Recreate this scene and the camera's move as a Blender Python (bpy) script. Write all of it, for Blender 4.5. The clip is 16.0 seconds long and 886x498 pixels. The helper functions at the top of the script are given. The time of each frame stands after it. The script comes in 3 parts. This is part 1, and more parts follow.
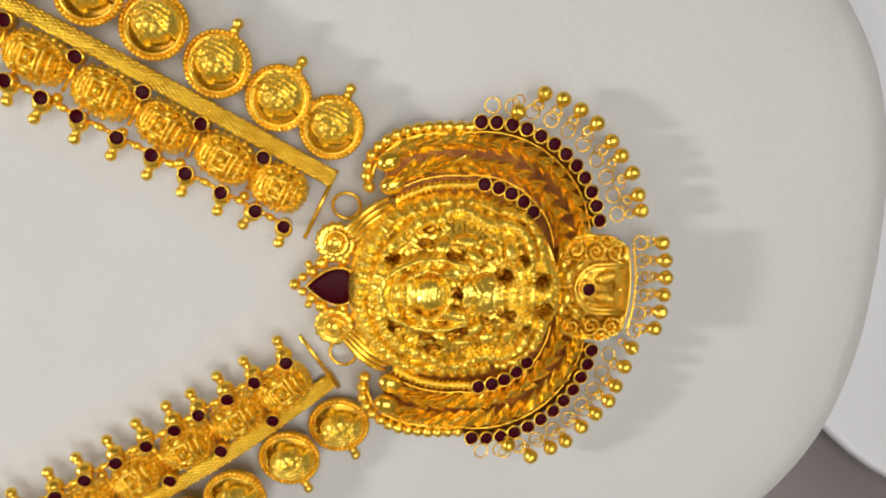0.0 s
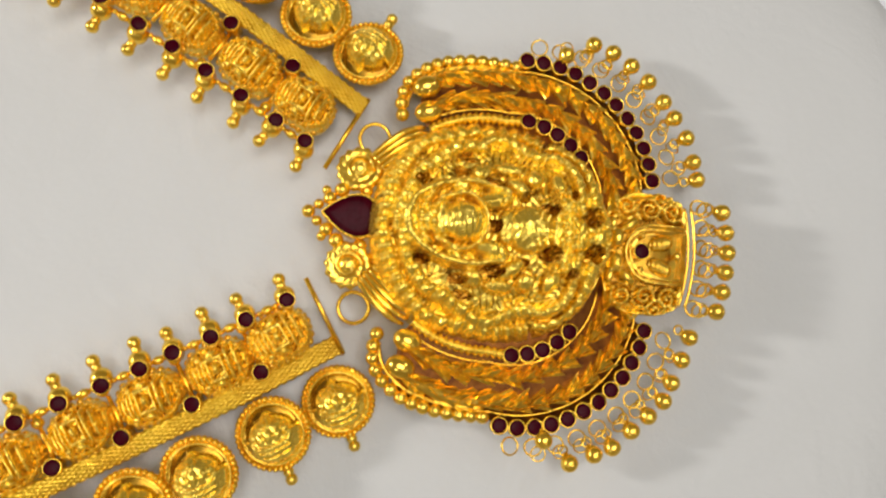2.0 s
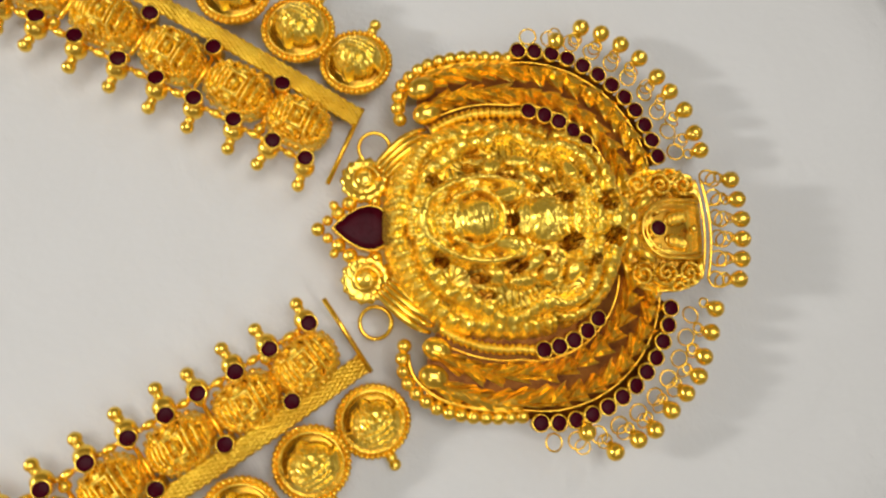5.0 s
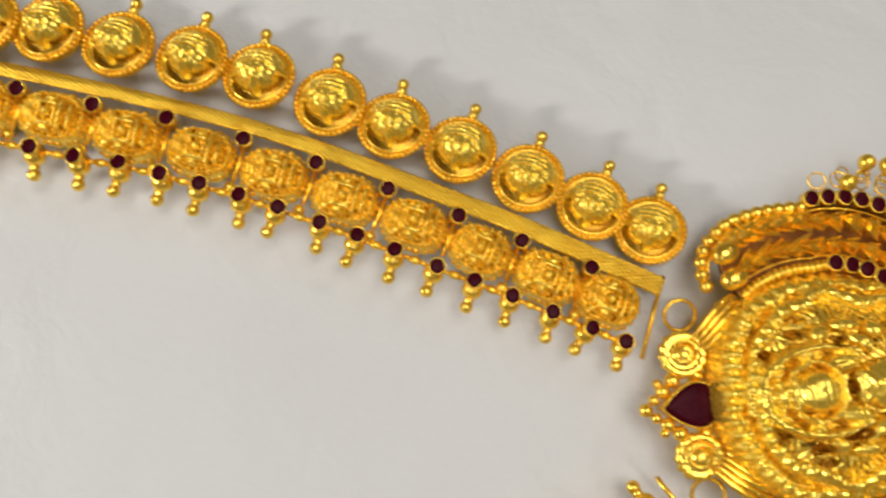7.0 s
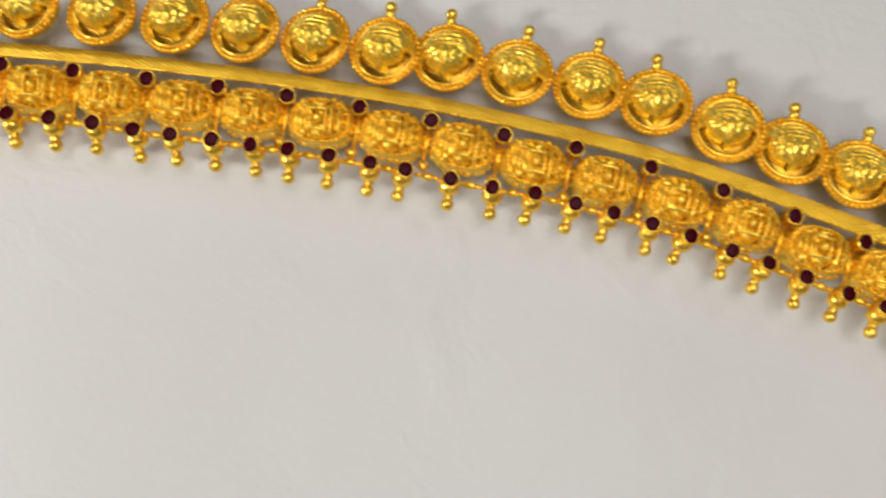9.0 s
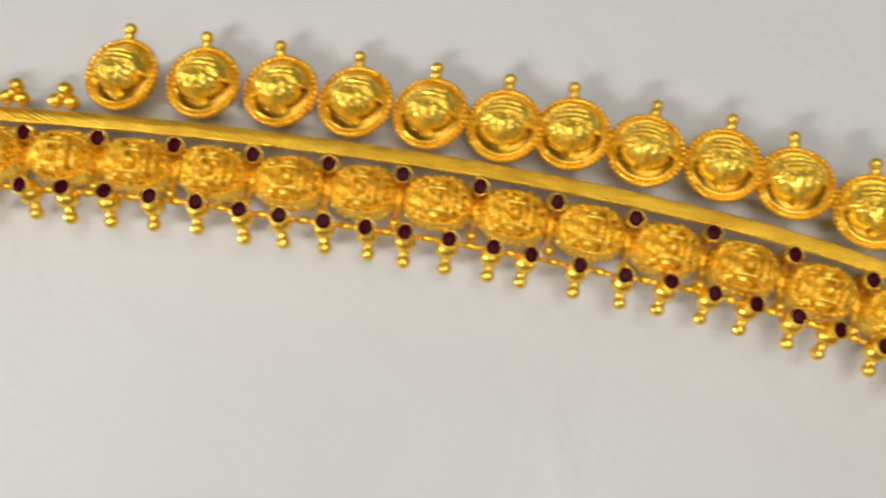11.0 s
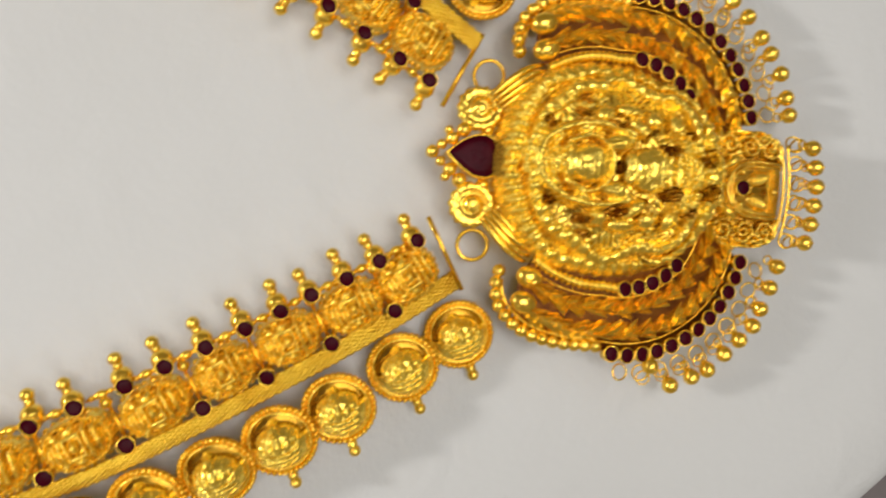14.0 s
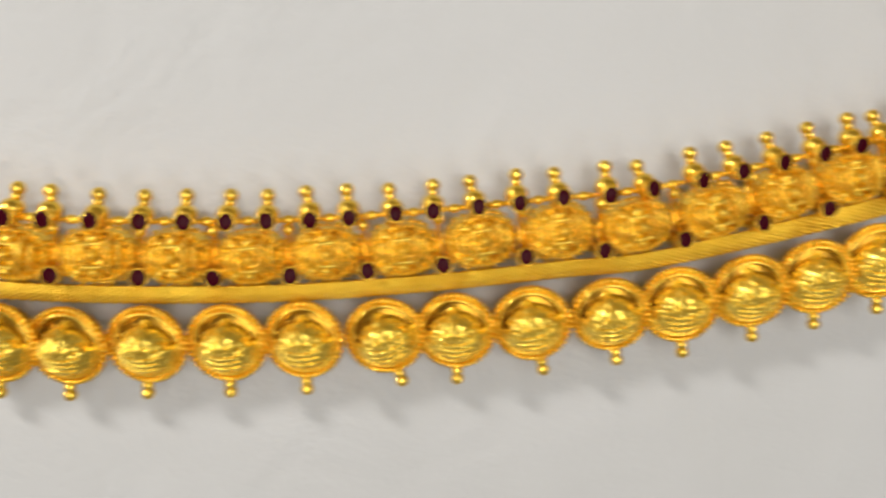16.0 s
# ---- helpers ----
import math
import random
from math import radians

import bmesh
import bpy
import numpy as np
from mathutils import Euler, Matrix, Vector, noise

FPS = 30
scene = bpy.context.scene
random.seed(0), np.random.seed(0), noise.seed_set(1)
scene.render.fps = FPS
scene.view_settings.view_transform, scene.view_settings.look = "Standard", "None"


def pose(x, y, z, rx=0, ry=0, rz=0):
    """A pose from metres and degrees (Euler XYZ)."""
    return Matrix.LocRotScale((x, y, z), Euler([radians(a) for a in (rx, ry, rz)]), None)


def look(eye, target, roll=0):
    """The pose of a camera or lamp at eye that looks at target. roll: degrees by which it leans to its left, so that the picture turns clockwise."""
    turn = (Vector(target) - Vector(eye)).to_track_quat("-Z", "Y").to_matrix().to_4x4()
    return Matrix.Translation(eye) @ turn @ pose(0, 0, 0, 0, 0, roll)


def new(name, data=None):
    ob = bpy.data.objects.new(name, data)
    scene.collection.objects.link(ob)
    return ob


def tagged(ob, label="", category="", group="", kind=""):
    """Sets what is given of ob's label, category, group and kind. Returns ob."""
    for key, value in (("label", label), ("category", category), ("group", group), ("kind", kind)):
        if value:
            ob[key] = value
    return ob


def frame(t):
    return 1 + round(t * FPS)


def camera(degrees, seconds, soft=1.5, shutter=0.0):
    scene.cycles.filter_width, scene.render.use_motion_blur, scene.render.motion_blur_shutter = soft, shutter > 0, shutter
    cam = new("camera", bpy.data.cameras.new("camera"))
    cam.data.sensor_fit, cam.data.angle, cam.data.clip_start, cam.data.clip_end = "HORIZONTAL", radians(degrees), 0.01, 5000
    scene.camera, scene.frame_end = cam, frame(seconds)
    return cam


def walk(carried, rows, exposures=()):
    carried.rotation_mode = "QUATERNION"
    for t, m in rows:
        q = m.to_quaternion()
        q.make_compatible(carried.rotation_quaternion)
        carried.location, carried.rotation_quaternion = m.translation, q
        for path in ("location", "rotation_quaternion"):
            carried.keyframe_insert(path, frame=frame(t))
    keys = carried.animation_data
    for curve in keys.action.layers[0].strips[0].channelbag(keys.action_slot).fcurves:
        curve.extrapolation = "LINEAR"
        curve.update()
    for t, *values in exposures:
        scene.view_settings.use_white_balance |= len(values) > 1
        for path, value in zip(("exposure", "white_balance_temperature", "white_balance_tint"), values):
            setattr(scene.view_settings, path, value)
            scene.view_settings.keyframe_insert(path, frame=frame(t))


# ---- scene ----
cam = camera(58.2, 16.0, soft=2.1, shutter=0.5)
PATH = [
    (0, (-2.528, -15.1, 2.88), (-2.219, -13.156, 2.524), 3.9),
    (0.5, (-2.258, -14.996, 1.619), (-1.941, -13.029, 1.443), 5.8),
    (1, (-2.452, -14.801, -0.003), (-2.139, -12.826, -0.007), 6.9),
    (1.5, (-2.228, -14.096, -1.319), (-1.934, -12.126, -1.15), 7.3),
    (2, (-2.508, -13.33, -2.869), (-2.229, -11.371, -2.574), 7.7),
    (2.5, (-2.323, -13.008, -3.897), (-2.048, -11.067, -3.504), 8.4),
    (3, (-2.379, -12.257, -4.774), (-2.101, -10.341, -4.272), 8.7),
    (3.2, (-2.407, -12.001, -5.206), (-2.111, -10.086, -4.712), 8.8),
    (5.3, (-3.567, -12.906, -2.533), (-3.201, -10.966, -2.213), -1.6),
    (5.5, (-3.819, -12.916, -2.244), (-3.467, -10.975, -1.919), -2.4),
    (6, (-4.9, -12.955, -1.559), (-4.599, -10.999, -1.269), -3.7),
    (6.5, (-6.204, -12.892, -0.611), (-5.961, -10.933, -0.288), -4.5),
    (7, (-7.177, -12.914, 0.092), (-6.986, -10.951, 0.424), -5.2),
    (7.5, (-8.344, -12.808, 0.895), (-8.212, -10.84, 1.223), -5.2),
    (8, (-9.735, -12.879, 1.297), (-9.64, -10.903, 1.591), -5.1),
    (8.5, (-11.383, -13.015, 1.293), (-11.311, -11.031, 1.531), -4.9),
    (9, (-13.057, -13.029, 1.802), (-12.974, -11.043, 2.022), -5.0),
    (9.5, (-14.589, -12.868, 2.453), (-14.507, -10.882, 2.675), -5.0),
    (10, (-15.973, -12.296, 3.301), (-15.901, -10.315, 3.567), -5.0),
    (10.2, (-16.419, -12.121, 3.457), (-16.376, -10.144, 3.758), -4.8),
    (12.3, (-7.645, -12.489, 0.851), (-7.269, -10.539, 1.084), -4.8),
    (12.4, (-6.968, -12.529, 0.664), (-6.557, -10.58, 0.854), -4.7),
    (12.5, (-6.288, -12.555, 0.472), (-5.849, -10.61, 0.63), -4.3),
    (13, (-5.208, -12.816, -0.495), (-4.709, -10.883, -0.379), -1.6),
    (13.5, (-5.214, -13.183, -1.264), (-4.706, -11.251, -1.182), 2.2),
    (14, (-5.768, -13.088, -2.362), (-5.283, -11.148, -2.338), 6.9),
    (14.5, (-6.803, -12.609, -3.032), (-6.371, -10.656, -3.026), 11.5),
    (14.7, (-7.177, -12.597, -3.594), (-6.802, -10.632, -3.63), 13.2),
    (15, (-8.186, -12.479, -4.482), (-7.811, -10.516, -4.541), 15.7),
    (15.5, (-9.751, -12.339, -5.553), (-9.419, -10.368, -5.623), 18.5),
    (16, (-12.212, -11.74, -6.624), (-11.923, -9.763, -6.711), 20.2),
]

walk(cam, [(t, pose(0, 0, 0, -90) @ look([v * 0.01 for v in eye], [v * 0.01 for v in target], roll)) for t, eye, target, roll in PATH],
     exposures=((0, 0.06), (6.5, 0.05), (8.5, -0.03), (10, -0.03), (12.5, 0.05), (16, 0.03)))

# ---- light: a jewellery shop with ceiling panels and one low spotlight beyond the clasp end ----
world = bpy.data.worlds.new("world")
scene.world = world
world.use_nodes = True
world.node_tree.nodes["Background"].inputs[0].default_value = (0.9, 0.95, 1.0, 1)
world.node_tree.nodes["Background"].inputs[1].default_value = 0.05


def area_lamp(name, eye, target, power, size, colour, size_y=None):
    lamp = bpy.data.lights.new(name, "AREA")
    lamp.energy, lamp.size, lamp.color = power, size, colour
    if size_y:
        lamp.shape, lamp.size_y = "RECTANGLE", size_y
    else:
        lamp.shape = "DISK"
    ob = new(name, lamp)
    ob.matrix_world = look(eye, target)
    return ob


area_lamp("spotlight", (-0.8, -0.016, 0.328), (-0.05, -0.005, 0.0), 3.5, 0.08, (1.0, 0.98, 0.97))
area_lamp("panel_light", (0.05, 0.05, 1.80), (0.05, 0.05, 0.0), 17.4, 1.15, (1.0, 0.988, 0.975), 1.0)
for px, py in ((-0.9, -1.3), (1.2, -1.2), (1.3, 1.2)):
    area_lamp("downlight", (px, py, 1.80), (px * 0.3, py * 0.3, 0.0), 3.8, 0.14, (1.0, 0.97, 0.93))

scene.cycles.caustics_reflective = True
scene.cycles.blur_glossy = 1.0

# ---- materials ----


def material(name, colour, rough=0.5, metal=0.0, spots=0.0, scale=200.0, bump=0.0, bump_scale=900.0, spec=0.5, coat=0.0, second=None, crease=0.0, matte=None, share=0.0):
    m = bpy.data.materials.new(name)
    m.use_nodes = True
    nt = m.node_tree
    b = nt.nodes["Principled BSDF"]
    b.inputs["Roughness"].default_value = rough
    b.inputs["Metallic"].default_value = metal
    b.inputs["Specular IOR Level"].default_value = spec
    b.inputs["Coat Weight"].default_value = coat
    co = nt.nodes.new("ShaderNodeTexCoord")
    n1 = nt.nodes.new("ShaderNodeTexNoise")
    n1.inputs["Scale"].default_value, n1.inputs["Detail"].default_value = scale, 4
    nt.links.new(co.outputs["Object"], n1.inputs["Vector"])
    mix = nt.nodes.new("ShaderNodeMix")
    mix.data_type = "RGBA"
    other = second or tuple(c * (1 - spots) for c in colour)
    mix.inputs[6].default_value, mix.inputs[7].default_value = (*colour, 1), (*other, 1)
    ramp = nt.nodes.new("ShaderNodeMapRange")
    ramp.inputs[1].default_value, ramp.inputs[2].default_value = 0.38, 0.68
    nt.links.new(n1.outputs["Fac"], ramp.inputs[0])
    nt.links.new(ramp.outputs[0], mix.inputs[0])
    nt.links.new(mix.outputs[2], b.inputs["Base Color"])
    n2 = nt.nodes.new("ShaderNodeTexNoise")
    n2.inputs["Scale"].default_value, n2.inputs["Detail"].default_value = bump_scale, 3
    nt.links.new(co.outputs["Object"], n2.inputs["Vector"])
    rr = nt.nodes.new("ShaderNodeMapRange")
    rr.inputs[3].default_value, rr.inputs[4].default_value = rough * 0.75, min(1, rough * 1.3)
    nt.links.new(n2.outputs["Fac"], rr.inputs[0])
    nt.links.new(rr.outputs[0], b.inputs["Roughness"])
    if bump:
        bp = nt.nodes.new("ShaderNodeBump")
        bp.inputs["Strength"].default_value, bp.inputs["Distance"].default_value = bump, 0.0003
        nt.links.new(n2.outputs["Fac"], bp.inputs["Height"])
        nt.links.new(bp.outputs[0], b.inputs["Normal"])
    if crease:
        n3 = nt.nodes.new("ShaderNodeTexNoise")
        n3.inputs["Scale"].default_value, n3.inputs["Detail"].default_value, n3.inputs["Distortion"].default_value = 45, 7, 1.2
        nt.links.new(co.outputs["Object"], n3.inputs["Vector"])
        bq = nt.nodes.new("ShaderNodeBump")
        bq.inputs["Strength"].default_value, bq.inputs["Distance"].default_value = crease, 0.002
        nt.links.new(n3.outputs["Fac"], bq.inputs["Height"])
        nt.links.new(bp.outputs[0], bq.inputs["Normal"])
        nt.links.new(bq.outputs[0], b.inputs["Normal"])
    if matte:
        # a frosted share of the surface, in the deeper tone of unpolished metal
        frost = nt.nodes.new("ShaderNodeBsdfDiffuse")
        frost.inputs["Color"].default_value = (*matte, 1)
        both = nt.nodes.new("ShaderNodeMixShader")
        both.inputs[0].default_value = share
        nt.links.new(b.outputs[0], both.inputs[1])
        nt.links.new(frost.outputs[0], both.inputs[2])
        nt.links.new(both.outputs[0], nt.nodes["Material Output"].inputs["Surface"])
    return m


GOLD = material("gold", (1.0, 0.67, 0.08), 0.21, 0.97, scale=350, second=(0.98, 0.565, 0.045), bump=0.25, bump_scale=1100, matte=(1.0, 0.48, 0.02), share=0.15)
GOLD_FINE = material("bright_gold", (1.0, 0.69, 0.11), 0.18, 0.98, scale=300, second=(0.98, 0.61, 0.06), bump=0.08, bump_scale=800, matte=(1.0, 0.51, 0.03), share=0.14)
GOLD_RELIEF = material("embossed_gold", (1.0, 0.71, 0.11), 0.21, 0.97, scale=420, second=(0.98, 0.63, 0.07), bump=0.25, bump_scale=1300, matte=(1.0, 0.53, 0.04), share=0.16)
SATIN = material("satin_gold", (1.0, 0.755, 0.13), 0.25, 0.97, scale=420, second=(0.98, 0.67, 0.08), bump=0.22, bump_scale=1300, matte=(1.0, 0.58, 0.05), share=0.18)
# darker and redder than the other golds, for the pendant's back plate
RED_BROWN = material("red_brown_gold", (0.21, 0.072, 0.01), 0.36, 0.85, scale=500, second=(0.1, 0.028, 0.006), bump=0.3, bump_scale=1400)
# darker gold that puts the shade of holes, grooves and sunk grounds into colour
GOLD_SHADED = material("shaded_recess_gold", (0.46, 0.245, 0.02), 0.25, 0.9, scale=380, second=(0.3, 0.135, 0.012), bump=0.05, bump_scale=900)
TAPE = material("woven_gold", (0.86, 0.55, 0.05), 0.3, 0.92, scale=260, second=(0.74, 0.42, 0.03), bump=0.35, bump_scale=1500)
GARNET = material("garnet", (0.05, 0.0015, 0.006), 0.28, 0.0, scale=600, spots=0.3, spec=0.05)
BOARD = material("off_white_leatherette", (0.628, 0.620, 0.596), 0.6, 0.0, scale=14, second=(0.602, 0.593, 0.566), bump=0.42, bump_scale=560, spec=0.4, crease=0.32)
TRAY = material("white_lacquer", (0.8, 0.8, 0.82), 0.3, 0.0, scale=20, spots=0.04)
COUNTER = material("grey_brown_counter", (0.22, 0.19, 0.18), 0.35, 0.0, scale=9, second=(0.15, 0.125, 0.12), bump=0.1, bump_scale=300)
WALL = material("shop_wall_paint", (0.66, 0.63, 0.58), 0.7, 0.0, scale=3, spots=0.12, bump=0.1, bump_scale=150)
CEILING = material("ceiling_paint", (0.78, 0.77, 0.75), 0.8, 0.0, scale=3, spots=0.06)
FLOOR = material("dark_floor_stone", (0.16, 0.14, 0.13), 0.35, 0.0, scale=5, spots=0.35)
DUST = material("dark_speck", (0.04, 0.035, 0.03), 0.8, 0.0)

# ---- mesh helpers: all sizes in millimetres ----
MM = 0.001
WORLD_OF = {}
MESHES = {}


def P(x, y, z=0.0, rx=0.0, ry=0.0, rz=0.0):
    return pose(x * MM, y * MM, z * MM, rx, ry, rz)


def finish(name, bm, mats, smooth=True):
    me = bpy.data.meshes.new(name)
    bmesh.ops.scale(bm, vec=(MM, MM, MM), verts=bm.verts)
    bmesh.ops.recalc_face_normals(bm, faces=bm.faces)
    for f in bm.faces:
        f.smooth = smooth
    bm.to_mesh(me)
    bm.free()
    for m in mats if isinstance(mats, (list, tuple)) else [mats]:
        me.materials.append(m)
    return me


def shared(key, maker):
    if key not in MESHES:
        MESHES[key] = maker()
    return MESHES[key]


def thing(name, m, label, category, group="", kind=""):
    ob = new(name)
    ob.matrix_world = m
    ob.empty_display_size = 0.01
    WORLD_OF[ob] = m.copy()
    return tagged(ob, label, category, group, kind)


def part(name, mesh, parent, m=None, label=""):
    """One mesh object under its thing or part, at the world pose m."""
    ob = new(name, mesh)
    m = m or WORLD_OF[parent]
    ob.parent = parent
    ob.matrix_basis = WORLD_OF[parent].inverted() @ m
    WORLD_OF[ob] = m.copy()
    if label:
        tagged(ob, label)
    return ob


def thing_part(name, parent, label=""):
    """An Empty under a thing that gathers the pieces of one part."""
    ob = new(name)
    ob.parent = parent
    ob.empty_display_size = 0.01
    WORLD_OF[ob] = WORLD_OF[parent].copy()
    return tagged(ob, label)


def sph(bm, c, r, u=12, v=8, s=(1, 1, 1)):
    bmesh.ops.create_uvsphere(bm, u_segments=u, v_segments=v, radius=r, matrix=Matrix.LocRotScale(Vector(c), None, Vector(s)))


def loft(bm, rings, closed=True, caps=True):
    """Skin a list of rings, each a list of points."""
    rows = [[bm.verts.new(p) for p in ring] for ring in rings]
    n = len(rows[0])
    for a, b in zip(rows, rows[1:]):
        for i in range(n if closed else n - 1):
            j = (i + 1) % n
            bm.faces.new((a[i], a[j], b[j], b[i]))
    if caps and closed:
        bm.faces.new(rows[0])
        bm.faces.new(rows[-1])
    return rows


def lathe(bm, profile, n=24, c=(0, 0, 0)):
    rings = [[(c[0] + r * math.cos(2 * math.pi * i / n), c[1] + r * math.sin(2 * math.pi * i / n), c[2] + z) for i in range(n)] for r, z in profile]
    loft(bm, rings)


def tube(bm, pts, radius, n=8, loop=False, swell=None):
    """A round wire along points; swell(k) varies its radius."""
    pts = [Vector(p) for p in pts]
    rings = []
    m = len(pts)
    for k, p in enumerate(pts):
        a = pts[(k - 1) % m] if loop or k else p
        b = pts[(k + 1) % m] if loop or k < m - 1 else p
        d = (b - a).normalized()
        side = d.cross(Vector((0, 0, 1)))
        if side.length < 0.05:
            side = d.cross(Vector((0, 1, 0)))
        side.normalize()
        up = side.cross(d)
        r = radius * (swell(k) if swell else 1)
        rings.append([p + r * (math.cos(2 * math.pi * i / n) * side + math.sin(2 * math.pi * i / n) * up) for i in range(n)])
    if loop:
        rings.append(rings[0])
    loft(bm, rings, caps=not loop)
    if loop:
        bmesh.ops.remove_doubles(bm, verts=bm.verts, dist=1e-5)


def ring_points(R, n=24, c=(0, 0, 0), a0=0.0, a1=2 * math.pi, flat=1.0):
    return [(c[0] + R * math.cos(a0 + (a1 - a0) * k / n), c[1] + R * flat * math.sin(a0 + (a1 - a0) * k / n), c[2]) for k in range(n)]


def catmull(P0, n=40):
    pts = [Vector(p) for p in P0]
    pts = [2 * pts[0] - pts[1]] + pts + [2 * pts[-1] - pts[-2]]
    out = []
    for i in range(1, len(pts) - 2):
        a, b, c, d = pts[i - 1:i + 3]
        for k in range(n):
            t = k / n
            out.append(0.5 * (2 * b + (c - a) * t + (2 * a - 5 * b + 4 * c - d) * t * t + (3 * b - a - 3 * c + d) * t ** 3))
    return out + [pts[-2]]


class Line:
    """A plan line with arc length; at(s, off) gives a point, off positive to the outer side."""

    def __init__(self, points, sign):
        self.p = catmull(points)
        self.s = [0.0]
        for a, b in zip(self.p, self.p[1:]):
            self.s.append(self.s[-1] + (b - a).length)
        self.sign = sign

    def at(self, s, off=0.0):
        i = min(max(int(np.searchsorted(self.s, s)), 1), len(self.p) - 1)
        a, b = self.p[i - 1], self.p[i]
        d = (b - a).normalized()
        q = a + d * (s - self.s[i - 1])
        n = Vector((-d.y, d.x)) * self.sign
        return q + n * off, math.degrees(math.atan2(d.y, d.x)), math.degrees(math.atan2(n.y, n.x))


def bump(u, v, cu, cv, ru, rv, h, rot=0.0):
    c, s = math.cos(math.radians(rot)), math.sin(math.radians(rot))
    a, b = (u - cu) * c + (v - cv) * s, -(u - cu) * s + (v - cv) * c
    q = (a / ru) ** 2 + (b / rv) ** 2
    return h * np.sqrt(np.clip(1 - q, 0, 1))


def ridge(d, w, h):
    return h * np.sqrt(np.clip(1 - (d / w) ** 2, 0, 1))


def hatch(u, v, count, half_u, half_v, pitch, seed):
    """Fine chased ribs in irregular patches, mirrored about v = 0: 0 in the grooves, 1 on the ribs."""
    rnd = np.random.RandomState(seed)
    cu, cv = rnd.uniform(-half_u, half_u, count), rnd.uniform(0, half_v, count)
    ang = rnd.uniform(0, math.pi, count)
    w = np.abs(v)
    best = np.full(u.shape, 1e9)
    second = np.full(u.shape, 1e9)
    a = np.zeros_like(u)
    for x, y, t in zip(cu, cv, ang):
        d = np.hypot(u - x, w - y)
        second = np.where(d < best, best, np.minimum(second, d))
        a = np.where(d < best, t, a)
        best = np.minimum(best, d)
    rib = np.abs(np.sin(math.pi / pitch * (u * np.cos(a) + w * np.sin(a))))
    return rib * np.clip((second - best) / 0.35, 0, 1)


def relief(name, half_u, half_v, power, rings, spokes, height, mats, hole=None, skirt=0.0, inner=0.0):
    """An embossed sheet on a rounded outline: height(u, v, rho) in millimetres, with a skirt down to z = skirt."""
    th = np.linspace(0, 2 * math.pi, spokes, endpoint=False)
    k = (np.abs(np.cos(th)) ** power + np.abs(np.sin(th)) ** power) ** (-1 / power)
    rho = np.linspace(inner, 1, rings + 1)[1:] if not inner else np.linspace(inner, 1, rings)
    R, T = np.meshgrid(rho, th, indexing="ij")
    U, V = half_u * R * k * np.cos(T), half_v * R * k * np.sin(T)
    H = height(U, V, R)
    co = [(float(height(np.zeros(1), np.zeros(1), np.zeros(1))[0]),)] if not inner else []
    verts = [(0.0, 0.0, co[0][0])] if not inner else []
    verts += [(float(x), float(y), float(z)) for x, y, z in zip(U.ravel(), V.ravel(), H.ravel())]
    base = 0 if inner else 1
    nr = len(rho)
    verts += [(float(half_u * 1.0 * kk * math.cos(t)), float(half_v * kk * math.sin(t)), skirt) for kk, t in zip(k, th)]
    faces, slots = [], []
    if not inner:
        for j in range(spokes):
            faces.append((0, 1 + j, 1 + (j + 1) % spokes))
            slots.append(0)
    mask = hole(U, V, R) if hole else None
    for i in range(nr):
        for j in range(spokes):
            jj = (j + 1) % spokes
            faces.append((base + i * spokes + j, base + (i + 1) * spokes + j, base + (i + 1) * spokes + jj, base + i * spokes + jj))
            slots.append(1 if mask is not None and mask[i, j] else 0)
    me = bpy.data.meshes.new(name)
    me.from_pydata([(x * MM, y * MM, z * MM) for x, y, z in verts], [], faces)
    for m in mats:
        me.materials.append(m)
    me.polygons.foreach_set("material_index", slots)
    me.polygons.foreach_set("use_smooth", [True] * len(faces))
    me.update()
    return me


# ---- the setting: room, counter, display board ----


def slab(name, x0, y0, z0, x1, y1, z1, mat, label, category, kind="structure"):
    bm = bmesh.new()
    bmesh.ops.create_cube(bm, size=1, matrix=Matrix.LocRotScale(Vector(((x0 + x1) / 2, (y0 + y1) / 2, (z0 + z1) / 2)), None, Vector((x1 - x0, y1 - y0, z1 - z0))))
    bmesh.ops.bevel(bm, geom=bm.edges[:], offset=2.0, segments=2, affect="EDGES")
    ob = new(name, finish(name, bm, mat, False))
    return tagged(ob, label, category, "", kind)


slab("floor", -2600, -2600, -1000, 2600, 2600, -950, FLOOR, "dark polished stone shop floor", "floor")
slab("wall_north", -2600, 2500, -950, 2600, 2600, 1850, WALL, "plain beige painted shop wall", "wall")
slab("wall_south", -2600, -2600, -950, 2600, -2500, 1850, WALL, "plain beige painted shop wall", "wall")
slab("wall_east", 2500, -2500, -950, 2600, 2500, 1850, WALL, "plain beige painted shop wall", "wall")
slab("wall_west", -2600, -2500, -950, -2500, 2500, 1850, WALL, "plain beige painted shop wall", "wall")
slab("ceiling", -2600, -2600, 1850, 2600, 2600, 1900, CEILING, "plain white painted shop ceiling", "ceiling")
slab("counter", -900, -600, -949, 700, 600, -42, COUNTER, "grey-brown shop counter under the display board", "counter", "thing")


BOARD_Z = -4.5


def sag(y):
    """How far the board's face falls away towards its long sides."""
    a = abs(y) - 52
    return 0.07 * (math.sqrt(a * a + 100) + a)



